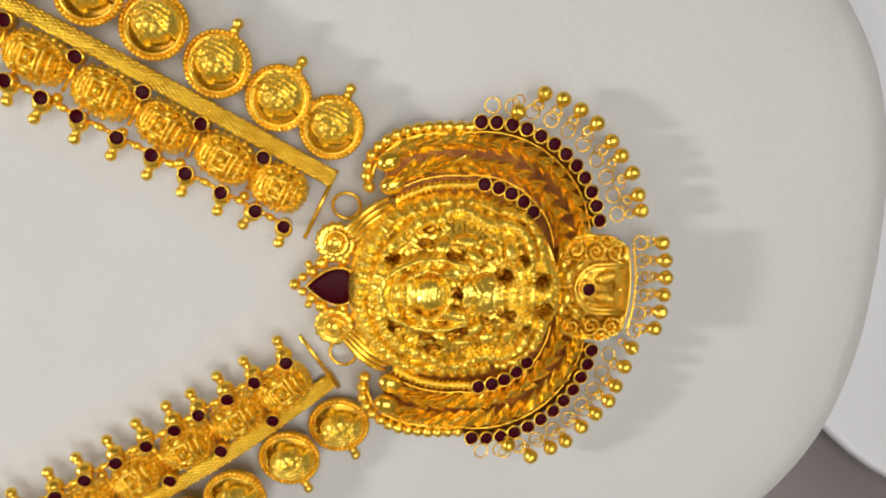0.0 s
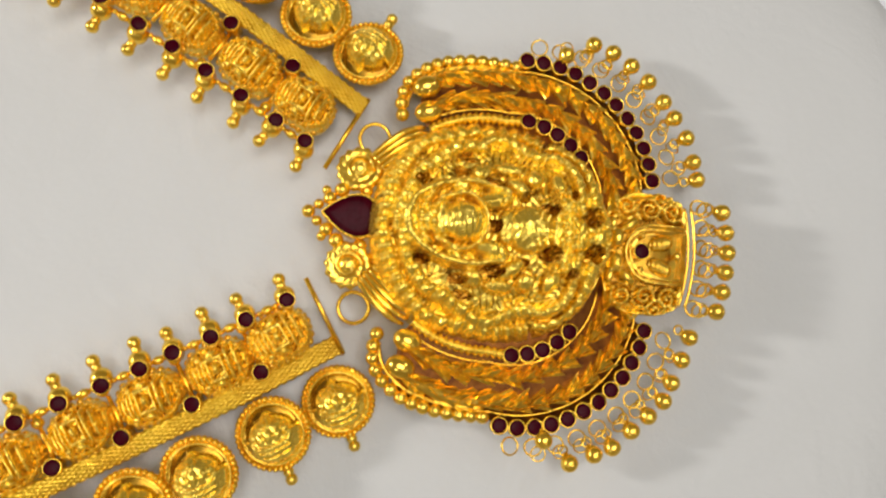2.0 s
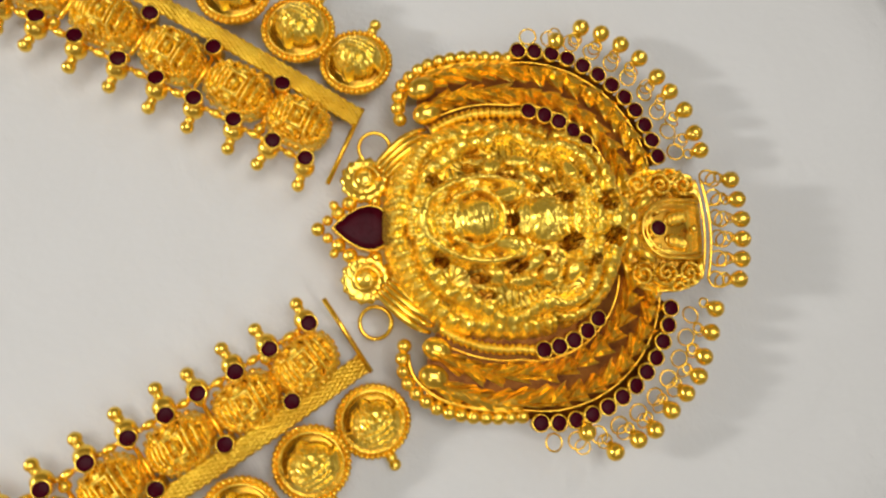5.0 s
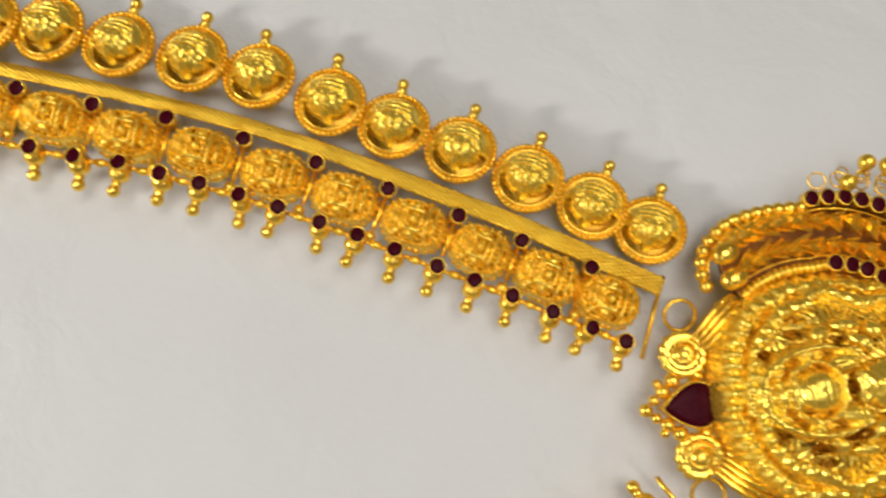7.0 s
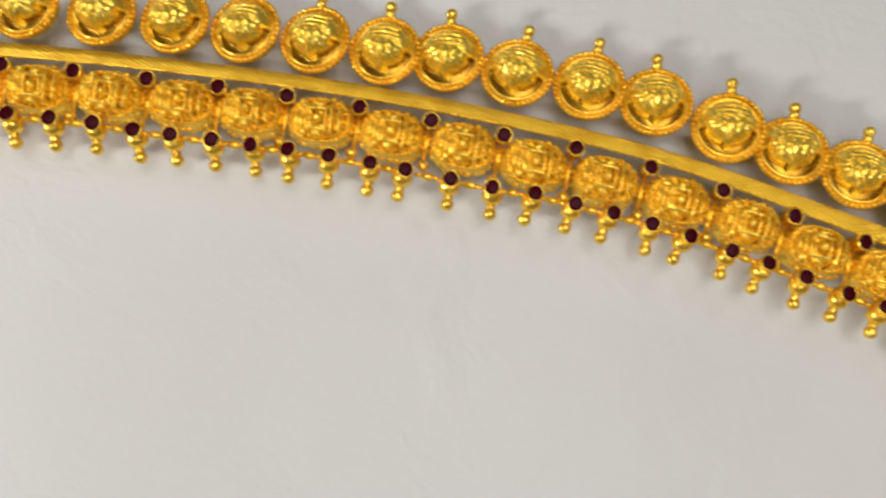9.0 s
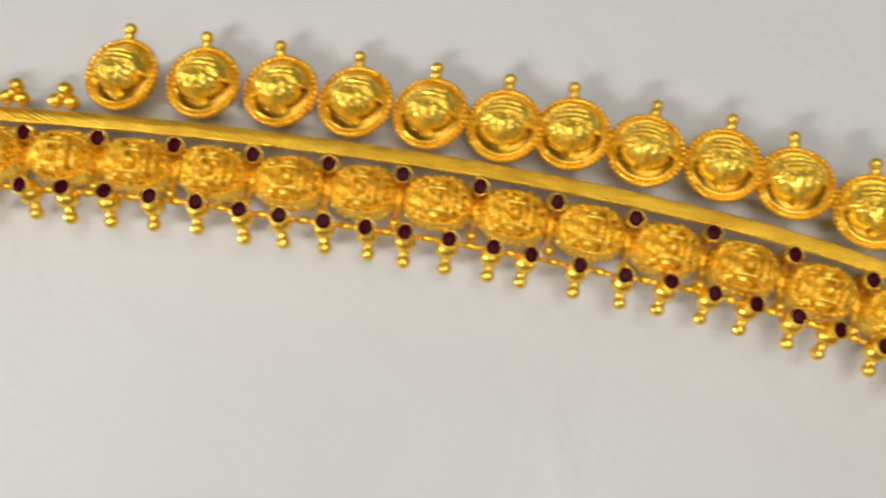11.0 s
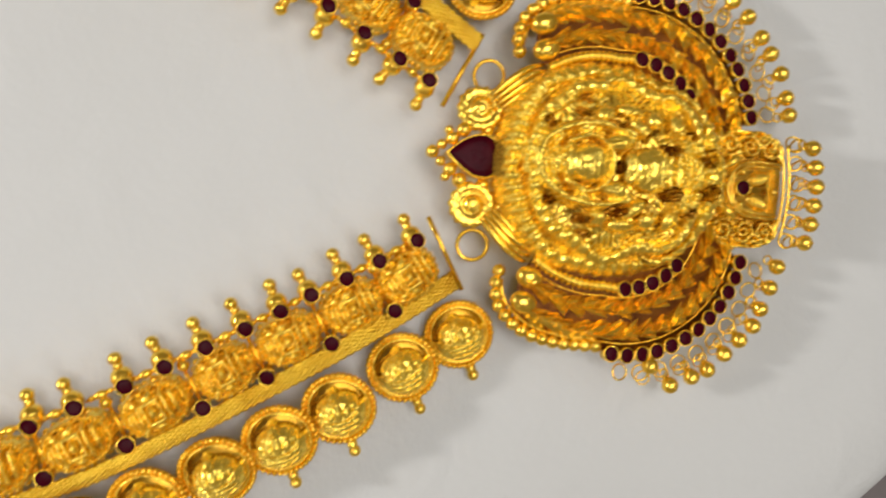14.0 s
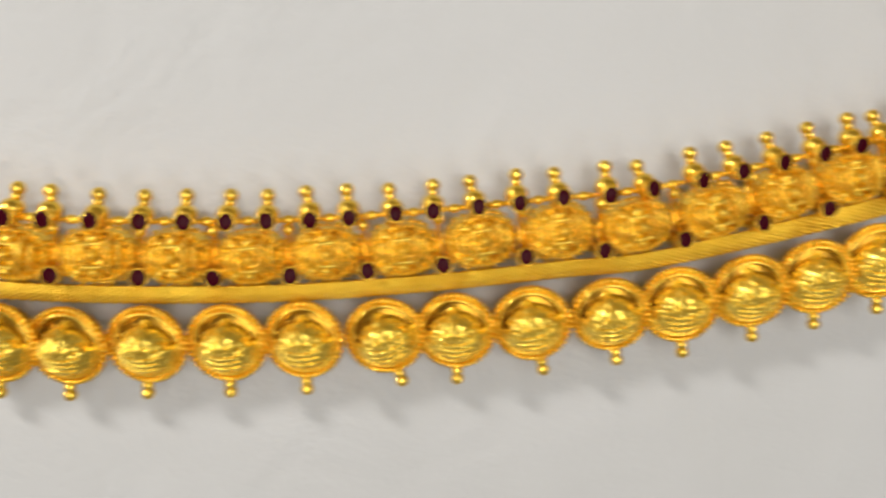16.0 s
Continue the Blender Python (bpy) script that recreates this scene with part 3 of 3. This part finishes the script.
def dome_mesh():
    core = ((-14.2, 0, 2.6, 1.7, 1.0), (-11.6, 0, 2.8, 2.9, 1.2), (-9.0, 0, 2.2, 3.7, 1.2), (-5.6, 0, 3.9, 3.5, 2.0), (1.6, 0, 1.6, 3.0, 1.0),
            (5.4, 0, 4.2, 3.9, 1.7), (10.4, 0, 2.0, 5.8, 1.3), (13.4, 0, 1.3, 3.0, 1.0), (16.9, 0, 1.5, 1.5, 1.0))
    pairs = ((-0.6, 4.1, 3.2, 1.7, 1.5, 12), (3.2, 6.6, 2.6, 1.2, 1.2, -40), (-6.6, 6.0, 1.9, 1.5, 1.3, 0), (-3.0, 8.7, 1.8, 1.4, 1.2, 30),
             (1.4, 9.6, 2.4, 1.2, 1.1, 0), (5.6, 8.4, 1.6, 1.5, 1.2, 0), (11.0, 4.4, 2.8, 1.6, 1.3, 60), (9.6, 7.8, 1.4, 2.2, 1.1, 20),
             (13.6, 6.2, 1.2, 1.9, 0.9, 15), (-10.8, 5.4, 1.8, 1.1, 1.0, 30))
    holes = ((-0.9, 0.0, 0.8, 1.1), (-6.0, 8.9, 1.5, 0.9), (-0.7, 7.1, 1.9, 1.1), (8.2, 3.6, 1.5, 1.2), (15.4, 2.9, 1.4, 1.7), (-12.2, 6.4, 1.5, 0.9), (-4.8, 11.3, 1.7, 0.75), (4.4, 5.2, 0.9, 0.7), (12.0, 6.4, 0.8, 0.9))

    # pierced openings: sunk, with their shade also put into the colour
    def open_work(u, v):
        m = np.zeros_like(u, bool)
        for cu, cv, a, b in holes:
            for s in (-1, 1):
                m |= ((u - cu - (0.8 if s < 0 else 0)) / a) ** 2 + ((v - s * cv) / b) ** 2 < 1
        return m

    def h(u, v, r, tone=False):
        base = 2.2 + (8.6 + 0.08 * u) * np.clip(1 - (v / 19.2) ** 2, 0, 1) ** 0.75 * np.clip(1 - r ** 14, 0, 1) ** 0.5
        d = np.zeros_like(u)
        for c in core:
            d = np.maximum(d, 1.3 * bump(u, v, *c))
        for cu, cv, a, b, hh, rot in pairs:
            for s in (-1, 1):
                d = np.maximum(d, 1.3 * bump(u, v, cu, s * cv, a, b, hh, s * rot))
        # stepped cone over the oval boss
        back = np.hypot((u + 5.4) * 0.92, v)
        for k in range(4):
            fan = ridge(back - (4.6 + 1.75 * k), 0.75, 2.3 - 0.2 * k) * (u < -6.2 - 0.5 * k) * (np.abs(v) < 4.9 - 0.75 * k)
            d = np.maximum(d, fan * (0.72 + 0.28 * np.abs(np.sin((2.1 + 0.3 * (k % 2)) * v + 0.4 * k))))
        d = np.maximum(d, ridge(np.hypot((u + 6.0) / 1.0, v / 1.12) - 4.1, 0.5, 1.9) * (u > -7.5))
        for k in range(3):
            d = np.maximum(d, ridge(u - 6.2 - 1.3 * k - 0.05 * v * v, 0.5, 2.3) * (np.abs(v) < 2.9))
        for k in range(2):
            d = np.maximum(d, ridge(u - 10.4 - 1.6 * k + 0.02 * v * v, 0.75, 2.3) * (np.abs(v) < 7.4 - k) * (0.55 + 0.45 * np.abs(np.sin(2.2 * v))))
        sweep = np.hypot((u + 4.5) / 1.5, v) - 6.6
        d = np.maximum(d, ridge(sweep, 0.75, 2.1) * (u < 1.5))
        ray = np.degrees(np.arctan2(v, u - 16.9))
        d = np.maximum(d, ridge(np.hypot(u - 16.9, v) - 2.1, 0.95, 1.9) * (0.35 + 0.65 * np.abs(np.sin(np.radians(ray) * 4))))
        t = np.degrees(np.arctan2(v / 18.4, u / 20.0))
        at = np.abs(t)
        wob = 0.012 * np.sin(np.radians(t) * 7 + 0.6) + 0.008 * np.sin(np.radians(t) * 13)
        petal = np.abs(np.sin(np.radians(t) * 27 + 0.8 * np.sin(np.radians(t) * 5)))
        d = np.maximum(d, ridge(r - 0.915 + wob, 0.085, 1.9) * (0.35 + 0.65 * petal) * (at > 66))
        d = np.maximum(d, ridge(r - 0.74 - wob, 0.07, 1.8) * (0.5 + 0.5 * np.abs(np.sin(np.radians(t) * 22 + 0.5))) * (at > 100))
        # scrolled leaves between the ring and the foot
        curl = 0.9 - 0.07 * np.sin(np.radians(at) * 5.5)
        d = np.maximum(d, ridge(r - curl, 0.075, 2.2) * ((at > 17) & (at < 63)) * (0.6 + 0.4 * np.abs(np.sin(np.radians(t) * 26))))
        d = np.maximum(d, ridge(r - curl + 0.14, 0.05, 1.7) * ((at > 14) & (at < 60)) * (0.75 + 0.25 * np.abs(np.sin(np.radians(t) * 30))))
        d = np.maximum(d, ridge(r - 0.78 - 0.05 * np.sin(np.radians(at) * 9), 0.065, 1.7) * ((at > 60) & (at < 100)) * (0.6 + 0.4 * petal))
        pet = np.abs(np.sin(np.radians(t) * 11))
        d = np.maximum(d, ridge(r - 0.95, 0.09, 1.7) * (at < 18) * (0.3 + 0.7 * pet))
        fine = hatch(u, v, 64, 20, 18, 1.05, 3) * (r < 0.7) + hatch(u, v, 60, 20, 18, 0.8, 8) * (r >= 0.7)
        # low grooves of the relief, where shade is painted in as darker gold
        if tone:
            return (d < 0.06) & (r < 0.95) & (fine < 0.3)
        uneven = 0.18 * np.sin(0.83 * u + 0.61 * v + 1.1) * np.sin(0.7 * v - 0.52 * u) + 0.1 * np.sin(1.9 * u - 1.1 * v) * np.sin(1.7 * v + 0.9 * u + 2.0)
        d = 1.15 * d - 1.1 * np.exp(-(d / 0.3) ** 2) * (r < 0.97) + np.where(r < 0.7, 0.15, 0.12) * fine + uneven * (r < 0.97)
        return base + d - 2.0 * open_work(u, v)
    return relief("embossed_dome", 20.0, 18.9, 2.15, 150, 520, h, [SATIN, GOLD_SHADED], lambda u, v, r: open_work(u, v) | h(u, v, r, True), skirt=-4.4)


def rosette_mesh():
    bm = bmesh.new()
    n = 56
    rings = []
    for r, z, f in ((3.2, 0.0, 0.1), (3.3, 0.8, 0.18), (2.8, 1.6, 0.2), (2.2, 1.1, 0.05), (1.5, 1.2, 0), (1.2, 1.9, 0), (0.5, 2.2, 0), (0.02, 2.3, 0)):
        rings.append([((r + f * math.cos(14 * 2 * math.pi * i / n)) * math.cos(2 * math.pi * i / n), (r + f * math.cos(14 * 2 * math.pi * i / n)) * math.sin(2 * math.pi * i / n), z) for i in range(n)])
    loft(bm, rings)
    pts = [(r * math.cos(a), r * math.sin(a), 1.7 + 0.25 * (2 - r)) for a, r in zip(np.linspace(0, 10, 40), np.linspace(2.0, 0.3, 40))]
    tube(bm, pts, 0.22, 6)
    return finish("rosette", bm, GOLD_RELIEF)


def wing_meshes(side):
    """The feathers of a shoulder wing sweeping from the rosette to the arcs."""
    feathers = []
    for f in range(9):
        bm = bmesh.new()
        pts = []
        for k in range(15):
            t = k / 14
            pts.append((-20.5 + 1.2 * f * 0.5 + 8.6 * t, side * (10.2 + 6.6 * math.sin(t * 1.4) - f * (0.62 + 0.36 * t)), 3.4 + 1.0 * math.sin(math.pi * t) + 0.2 * f))
        tube(bm, pts, 0.58, 8, swell=lambda k: 0.5 + 0.55 * math.sin(math.pi * min(1, (k + 1.5) / 16)))
        feathers.append(finish("feather", bm, GOLD_FINE))
    return feathers


def drop_outline(n=40):
    out = []
    for k in range(n):
        a = 2 * math.pi * k / n
        x = -math.cos(a)
        w = math.sin(a) * (math.sin(a / 2) ** 0.9 if a else 0)
        out.append((4.6 * x, 4.0 * w * 1.14))
    return out


def drop_stone():
    bm = bmesh.new()
    o = drop_outline()
    loft(bm, [[(x * s, y * s, z) for x, y in o] for s, z in ((0.95, 0), (0.96, 1.2), (0.92, 1.34), (0.6, 1.42), (0.2, 1.45))])
    return finish("drop_stone", bm, GARNET)


def drop_collet():
    bm = bmesh.new()
    o = drop_outline()
    loft(bm, [[(x * s, y * s, z) for x, y in o] for s, z in ((1.0, -2.5), (1.06, 0.9), (1.03, 1.35), (0.96, 1.3), (0.95, 0.4))])
    return finish("drop_collet", bm, GOLD)


def foot_plate_mesh():
    """A shield-shaped plate that widens to a bowed bar."""
    def h(u, v, r, tone=False):
        z = 4.3 + 0.8 * (1 - r ** 2)
        d = np.zeros_like(u)
        e = np.where(u > 1.2, np.abs(v), np.hypot(u - 1.2, v)) / 4.9
        for s in (-1, 1):
            for c in ((-3.4, s * 4.6, 1.9, 1.0, 1.2, s * 40), (-6.4, s * 4.6, 0.8, 1.5, 1.0, 0), (6.2, s * 6.4, 0.7, 1.6, 1.0, 0), (-5.4, s * 2.2, 1.2, 1.9, 1.1, 0), (5.4, s * 9.2, 1.2, 1.0, 1.0, 0)):
                d = np.maximum(d, 1.2 * bump(u, v, *c))
            for cu, cv, a0 in ((-0.2, 7.5, 0.3), (3.9, 7.6, 2.2), (-4.2, 7.7, 4.0), (1.9, 9.6, 1.2)):
                w = np.arctan2(s * v - cv, u - cu) + a0
                spiral = np.mod(np.hypot(u - cu, s * v - cv) - 0.17 * w, 1.07)
                d = np.maximum(d, ridge(spiral - 0.53, 0.36, 1.25) * (np.hypot(u - cu, s * v - cv) < 2.1) * (0.75 + 0.25 * np.abs(np.sin(5 * w))))
        rib = np.maximum(bump(u, v, 2.6, 2.1, 2.3, 1.35, 1.1, 18), bump(u, v, 2.6, -2.1, 2.3, 1.35, 1.1, -18))
        rib = rib * (0.6 + 0.4 * np.abs(np.sin(4.2 * u)))
        if tone:
            return (e > 1.06) & (d < 0.1) & (r < 0.95)
        d = np.where(e > 1.06, d - 0.9 * np.exp(-(d / 0.3) ** 2) * (r < 0.96) + 0.1 * hatch(u, v, 30, 7.6, 10.6, 0.85, 6), np.where(e < 1.0, rib - 0.9, 0.3))
        return z + d

    # frame field and scroll grooves, darkened by colour to look shaded
    def ground(u, v, r):
        e = np.where(u > 1.2, np.abs(v), np.hypot(u - 1.2, v)) / 4.9
        leaf = np.maximum(bump(u, v, 2.6, 2.1, 2.3, 1.35, 1.1, 18), bump(u, v, 2.6, -2.1, 2.3, 1.35, 1.1, -18))
        return ((e < 0.98) & (leaf <= 0) & (np.hypot(u - 1.2, v) < 3.4)) | h(u, v, r, True)
    return relief("foot_plate", 7.6, 10.6, 3.0, 60, 160, h, [GOLD_RELIEF, GOLD_SHADED], ground, skirt=3.2)


def build_pendant():
    root = thing("pendant", PEND, "domed gold pendant with dark red stones and hanging beads", "pendant")
    rnd = random.Random(5)
    part("back_plate", back_plate_mesh(), root, label="red-brown gold back plate")
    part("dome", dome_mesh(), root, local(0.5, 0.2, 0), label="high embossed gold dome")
    leaf, slim = leaf_mesh(3.9, 4.3, 2.3), leaf_mesh(6.2, 4.7, 2.0)
    collet, stone = cup_mesh(1.46, 1.0, -1.4), stone_mesh(1.3, 1.0)
    ring, bell, bead = ring_mesh(1.42, 0.17), cone_bead_mesh(), bead_mesh(1.2)
    for side in (-1, 1):
        # two feathered leaf rows, with wires between them
        for r, count, lo, hi in ((29.4, 15, 25, 113.5), (24.8, 13, 24, 115.5)):
            for k in range(count):
                th = side * (lo + (hi - lo) * k / (count - 1))
                u, v, _ = polar(r, th)
                far = k > count * 0.55
                tilt = rnd.uniform(-5, 5)
                part("leaf", slim if far else leaf, root, local(u, v, plate_z(r) + 0.1, th + side * 90 + tilt, rnd.uniform(-8, 8), -rnd.uniform(15, 23)))
        for r in (31.4, 22.8):
            bm = bmesh.new()
            tube(bm, [polar(r, side * t, plate_z(r) + 0.35) for t in np.linspace(21, 117, 50)], 0.2, 6)
            part("wire", finish("wire", bm, GOLD), root)
        bm = bmesh.new()
        tube(bm, [polar(21.0, side * t, plate_z(21) + 0.6) for t in np.linspace(78, 124, 46)], 0.95, 8, swell=lambda k: (1.1, 1.0, 0.55)[k % 3])
        part("ribbed_wire", finish("ribbed_wire", bm, GOLD), root)
        # rounded ends of the leaf rows
        for r, th in ((28.6, 117.2), (24.2, 120.5)):
            u, v, _ = polar(r, side * th)
            bm = bmesh.new()
            sph(bm, (0, 0, 0), 1.0, 16, 12, (2.5, 1.95, 1.7))
            tube(bm, ring_points(1.62, 20, (0, 0, 0)), 0.25, 6, True)
            part("end_cap", finish("end_cap", bm, GOLD_FINE), root, local(u, v, 4.0, side * 20))
        # stones
        for k in range(12):
            th = side * (80.8 - k * 56.4 / 11)
            u, v, _ = polar(33.45, th)
            m = local(u, v, 2.5, 0, rnd.uniform(-4, 4), rnd.uniform(-4, 4))
            c = part("stone_setting", collet, root, m)
            part("stone", stone, c, m, "dark red round stone")
        for k in range(5):
            th = side * (74 - k * 7.4)
            u, v, _ = polar(21.2, th)
            m = local(u, v, 4.4, 0, rnd.uniform(-4, 4), rnd.uniform(-4, 4))
            c = part("stone_setting", collet, root, m)
            part("stone", stone, c, m, "dark red round stone")
        # rim beads over the shoulder
        rim = Line([(3.0, 30.3), (-2.0, 30.3), (-6.0, 29.9), (-10.0, 28.9), (-13.0, 27.1), (-15.2, 24.9), (-16.2, 22.3), (-16.2, 20.0), (-15.6, 17.6)], 1)
        for k in range(int(rim.s[-1] / 2.02) + 1):
            q, _, _ = rim.at(2.02 * k)
            part("rim_bead", bead, root, local(q.x, side * q.y, 2.3 + rnd.uniform(-0.1, 0.1)))
        bm = bmesh.new()
        tube(bm, [(p.x * 0.955 + 0.2, side * p.y * 0.955, 2.5) for p in rim.p[:-50:8]], 0.38, 6)
        part("rim_wire", finish("rim_wire", bm, GOLD), root)
        # loops and hanging beads
        for k in range(10):
            th = side * (78 - k * 6.05)
            u, v, _ = polar(36.7 + 0.12 * k, th)
            part("loop", ring, root, local(u, v, 2.2 + rnd.uniform(0, 0.5), th, rnd.uniform(-14, 14), rnd.uniform(-14, 14)))
        for k in range(9):
            th = side * (70.5 - k * 5.6)
            u, v, _ = polar(38.2 + 0.25 * k, th)
            part("loop", ring, root, local(u, v, 1.1 + rnd.uniform(0, 0.5), th, rnd.uniform(-30, 30), rnd.uniform(-25, 25)) @ Matrix.Diagonal((0.85, 0.85, 0.85, 1)))
        for k in range(10):
            th = side * (70 - k * 5.45 + rnd.uniform(-0.7, 0.7) - (1.2 if side < 0 else 0))
            r = 40.5 + 0.3 * side + 0.35 * k + rnd.uniform(-0.5, 0.4) - (4.6 if k == 0 else 0)
            u, v, _ = polar(r, th)
            part("drop_bead", bell, root, local(u, v, 1.5 + (1.8 if k == 0 else 0), th + rnd.uniform(-10, 10), 0, rnd.uniform(-8, 8)))
        # shoulders
        part("rosette", shared("rosette", rosette_mesh), root, local(-21.8, side * 8.0, 2.0, 0, side * -8, -10) @ Matrix.Diagonal((1.18, 1.18, 1.1, 1)))
        for feather in wing_meshes(side):
            part("feather", feather, root)
    # crown stone and its bead clusters
    m = local(-22.6, 0, 3.2)
    c = part("drop_setting", drop_collet(), root, m)
    part("drop_stone", drop_stone(), c, m, "large dark red drop-shaped stone")
    for u, v, r in ((-29.4, 0, 1.15), (-27.9, 1.4, 0.9), (-27.9, -1.4, 0.9), (-26.2, 2.6, 1.2), (-26.2, -2.6, 1.2), (-24.4, 4.2, 1.3), (-24.4, -4.2, 1.3), (-26.9, 3.9, 0.8),
                    (-26.9, -3.9, 0.8), (-20.4, 4.6, 1.2), (-20.4, -4.6, 1.2), (-18.6, 6.6, 1.1), (-18.6, -6.6, 1.1)):
        part("crown_bead", bead, root, local(u, v, 2.6) @ Matrix.Diagonal((r / 1.2, r / 1.2, r / 1.2, 1)))
    # foot
    fp = local(28.6, 0, 0, 0, 0, -3)
    f = part("foot_plate", foot_plate_mesh(), root, fp, "embossed gold foot plate")
    m = fp @ P(-1.3, 0, 5.2)
    c = part("stone_setting", collet, f, m)
    part("stone", stone, f, m, "dark red round stone")
    for R, z in ((5.0, 5.35), (4.2, 5.2)):
        bm = bmesh.new()
        arc = [(1.2 - R * math.cos(a), R * math.sin(a), z) for a in np.linspace(-math.pi / 2, math.pi / 2, 26)]
        tube(bm, [(6.4, -R, z), (3.5, -R, z)] + arc + [(3.5, R, z), (6.4, R, z)], 0.24, 7)
        part("frame_wire", finish("frame_wire", bm, GOLD_FINE), f, fp)
    for x in (6.1, 7.2):
        bm = bmesh.new()
        tube(bm, [(x + 1.1 * (1 - (v / 8.5) ** 2), v, 5.2) for v in np.linspace(-8.6, 8.6, 24)], 0.28, 8)
        part("bowed_bar", finish("bowed_bar", bm, GOLD_FINE), f, fp)
    for side in (-1, 1):
        part("bead", bead, f, fp @ P(-1.0, side * 2.9, 5.1) @ Matrix.Diagonal((0.45, 0.45, 0.45, 1)))
    part("bead", bead, f, fp @ P(5.2, 0, 5.2) @ Matrix.Diagonal((0.6, 0.6, 0.6, 1)))
    small = ring_mesh(1.35, 0.2)
    for k in range(6):
        v = 9.2 - k * 3.55
        bowed = 1.0 - (v / 9) ** 2
        part("loop", small, f, fp @ P(8.9 + 1.0 * bowed, v, 4.5, rnd.uniform(-20, 20), rnd.uniform(-20, 20), 0))
        part("loop", small, f, fp @ P(10.6 + 1.0 * bowed, v, 3.2, 40 + rnd.uniform(-15, 15), 0, rnd.uniform(-20, 20)))
        part("drop_bead", bell, f, fp @ P(13.5 + 1.4 * bowed + (0.2 if k < 3 else 0), v * 0.99, 3.3, 0, 8, rnd.uniform(-8, 8)))
    for u, v, rz in ((-19.9, 14.6, 20), (-20.1, -14.7, -20)):
        part("jump_ring", shared("jump_ring", lambda: ring_mesh(2.6, 0.36, "jump_ring", 28)), root, local(u, v, -1.0, rz, 12, -10))


build_pendant()
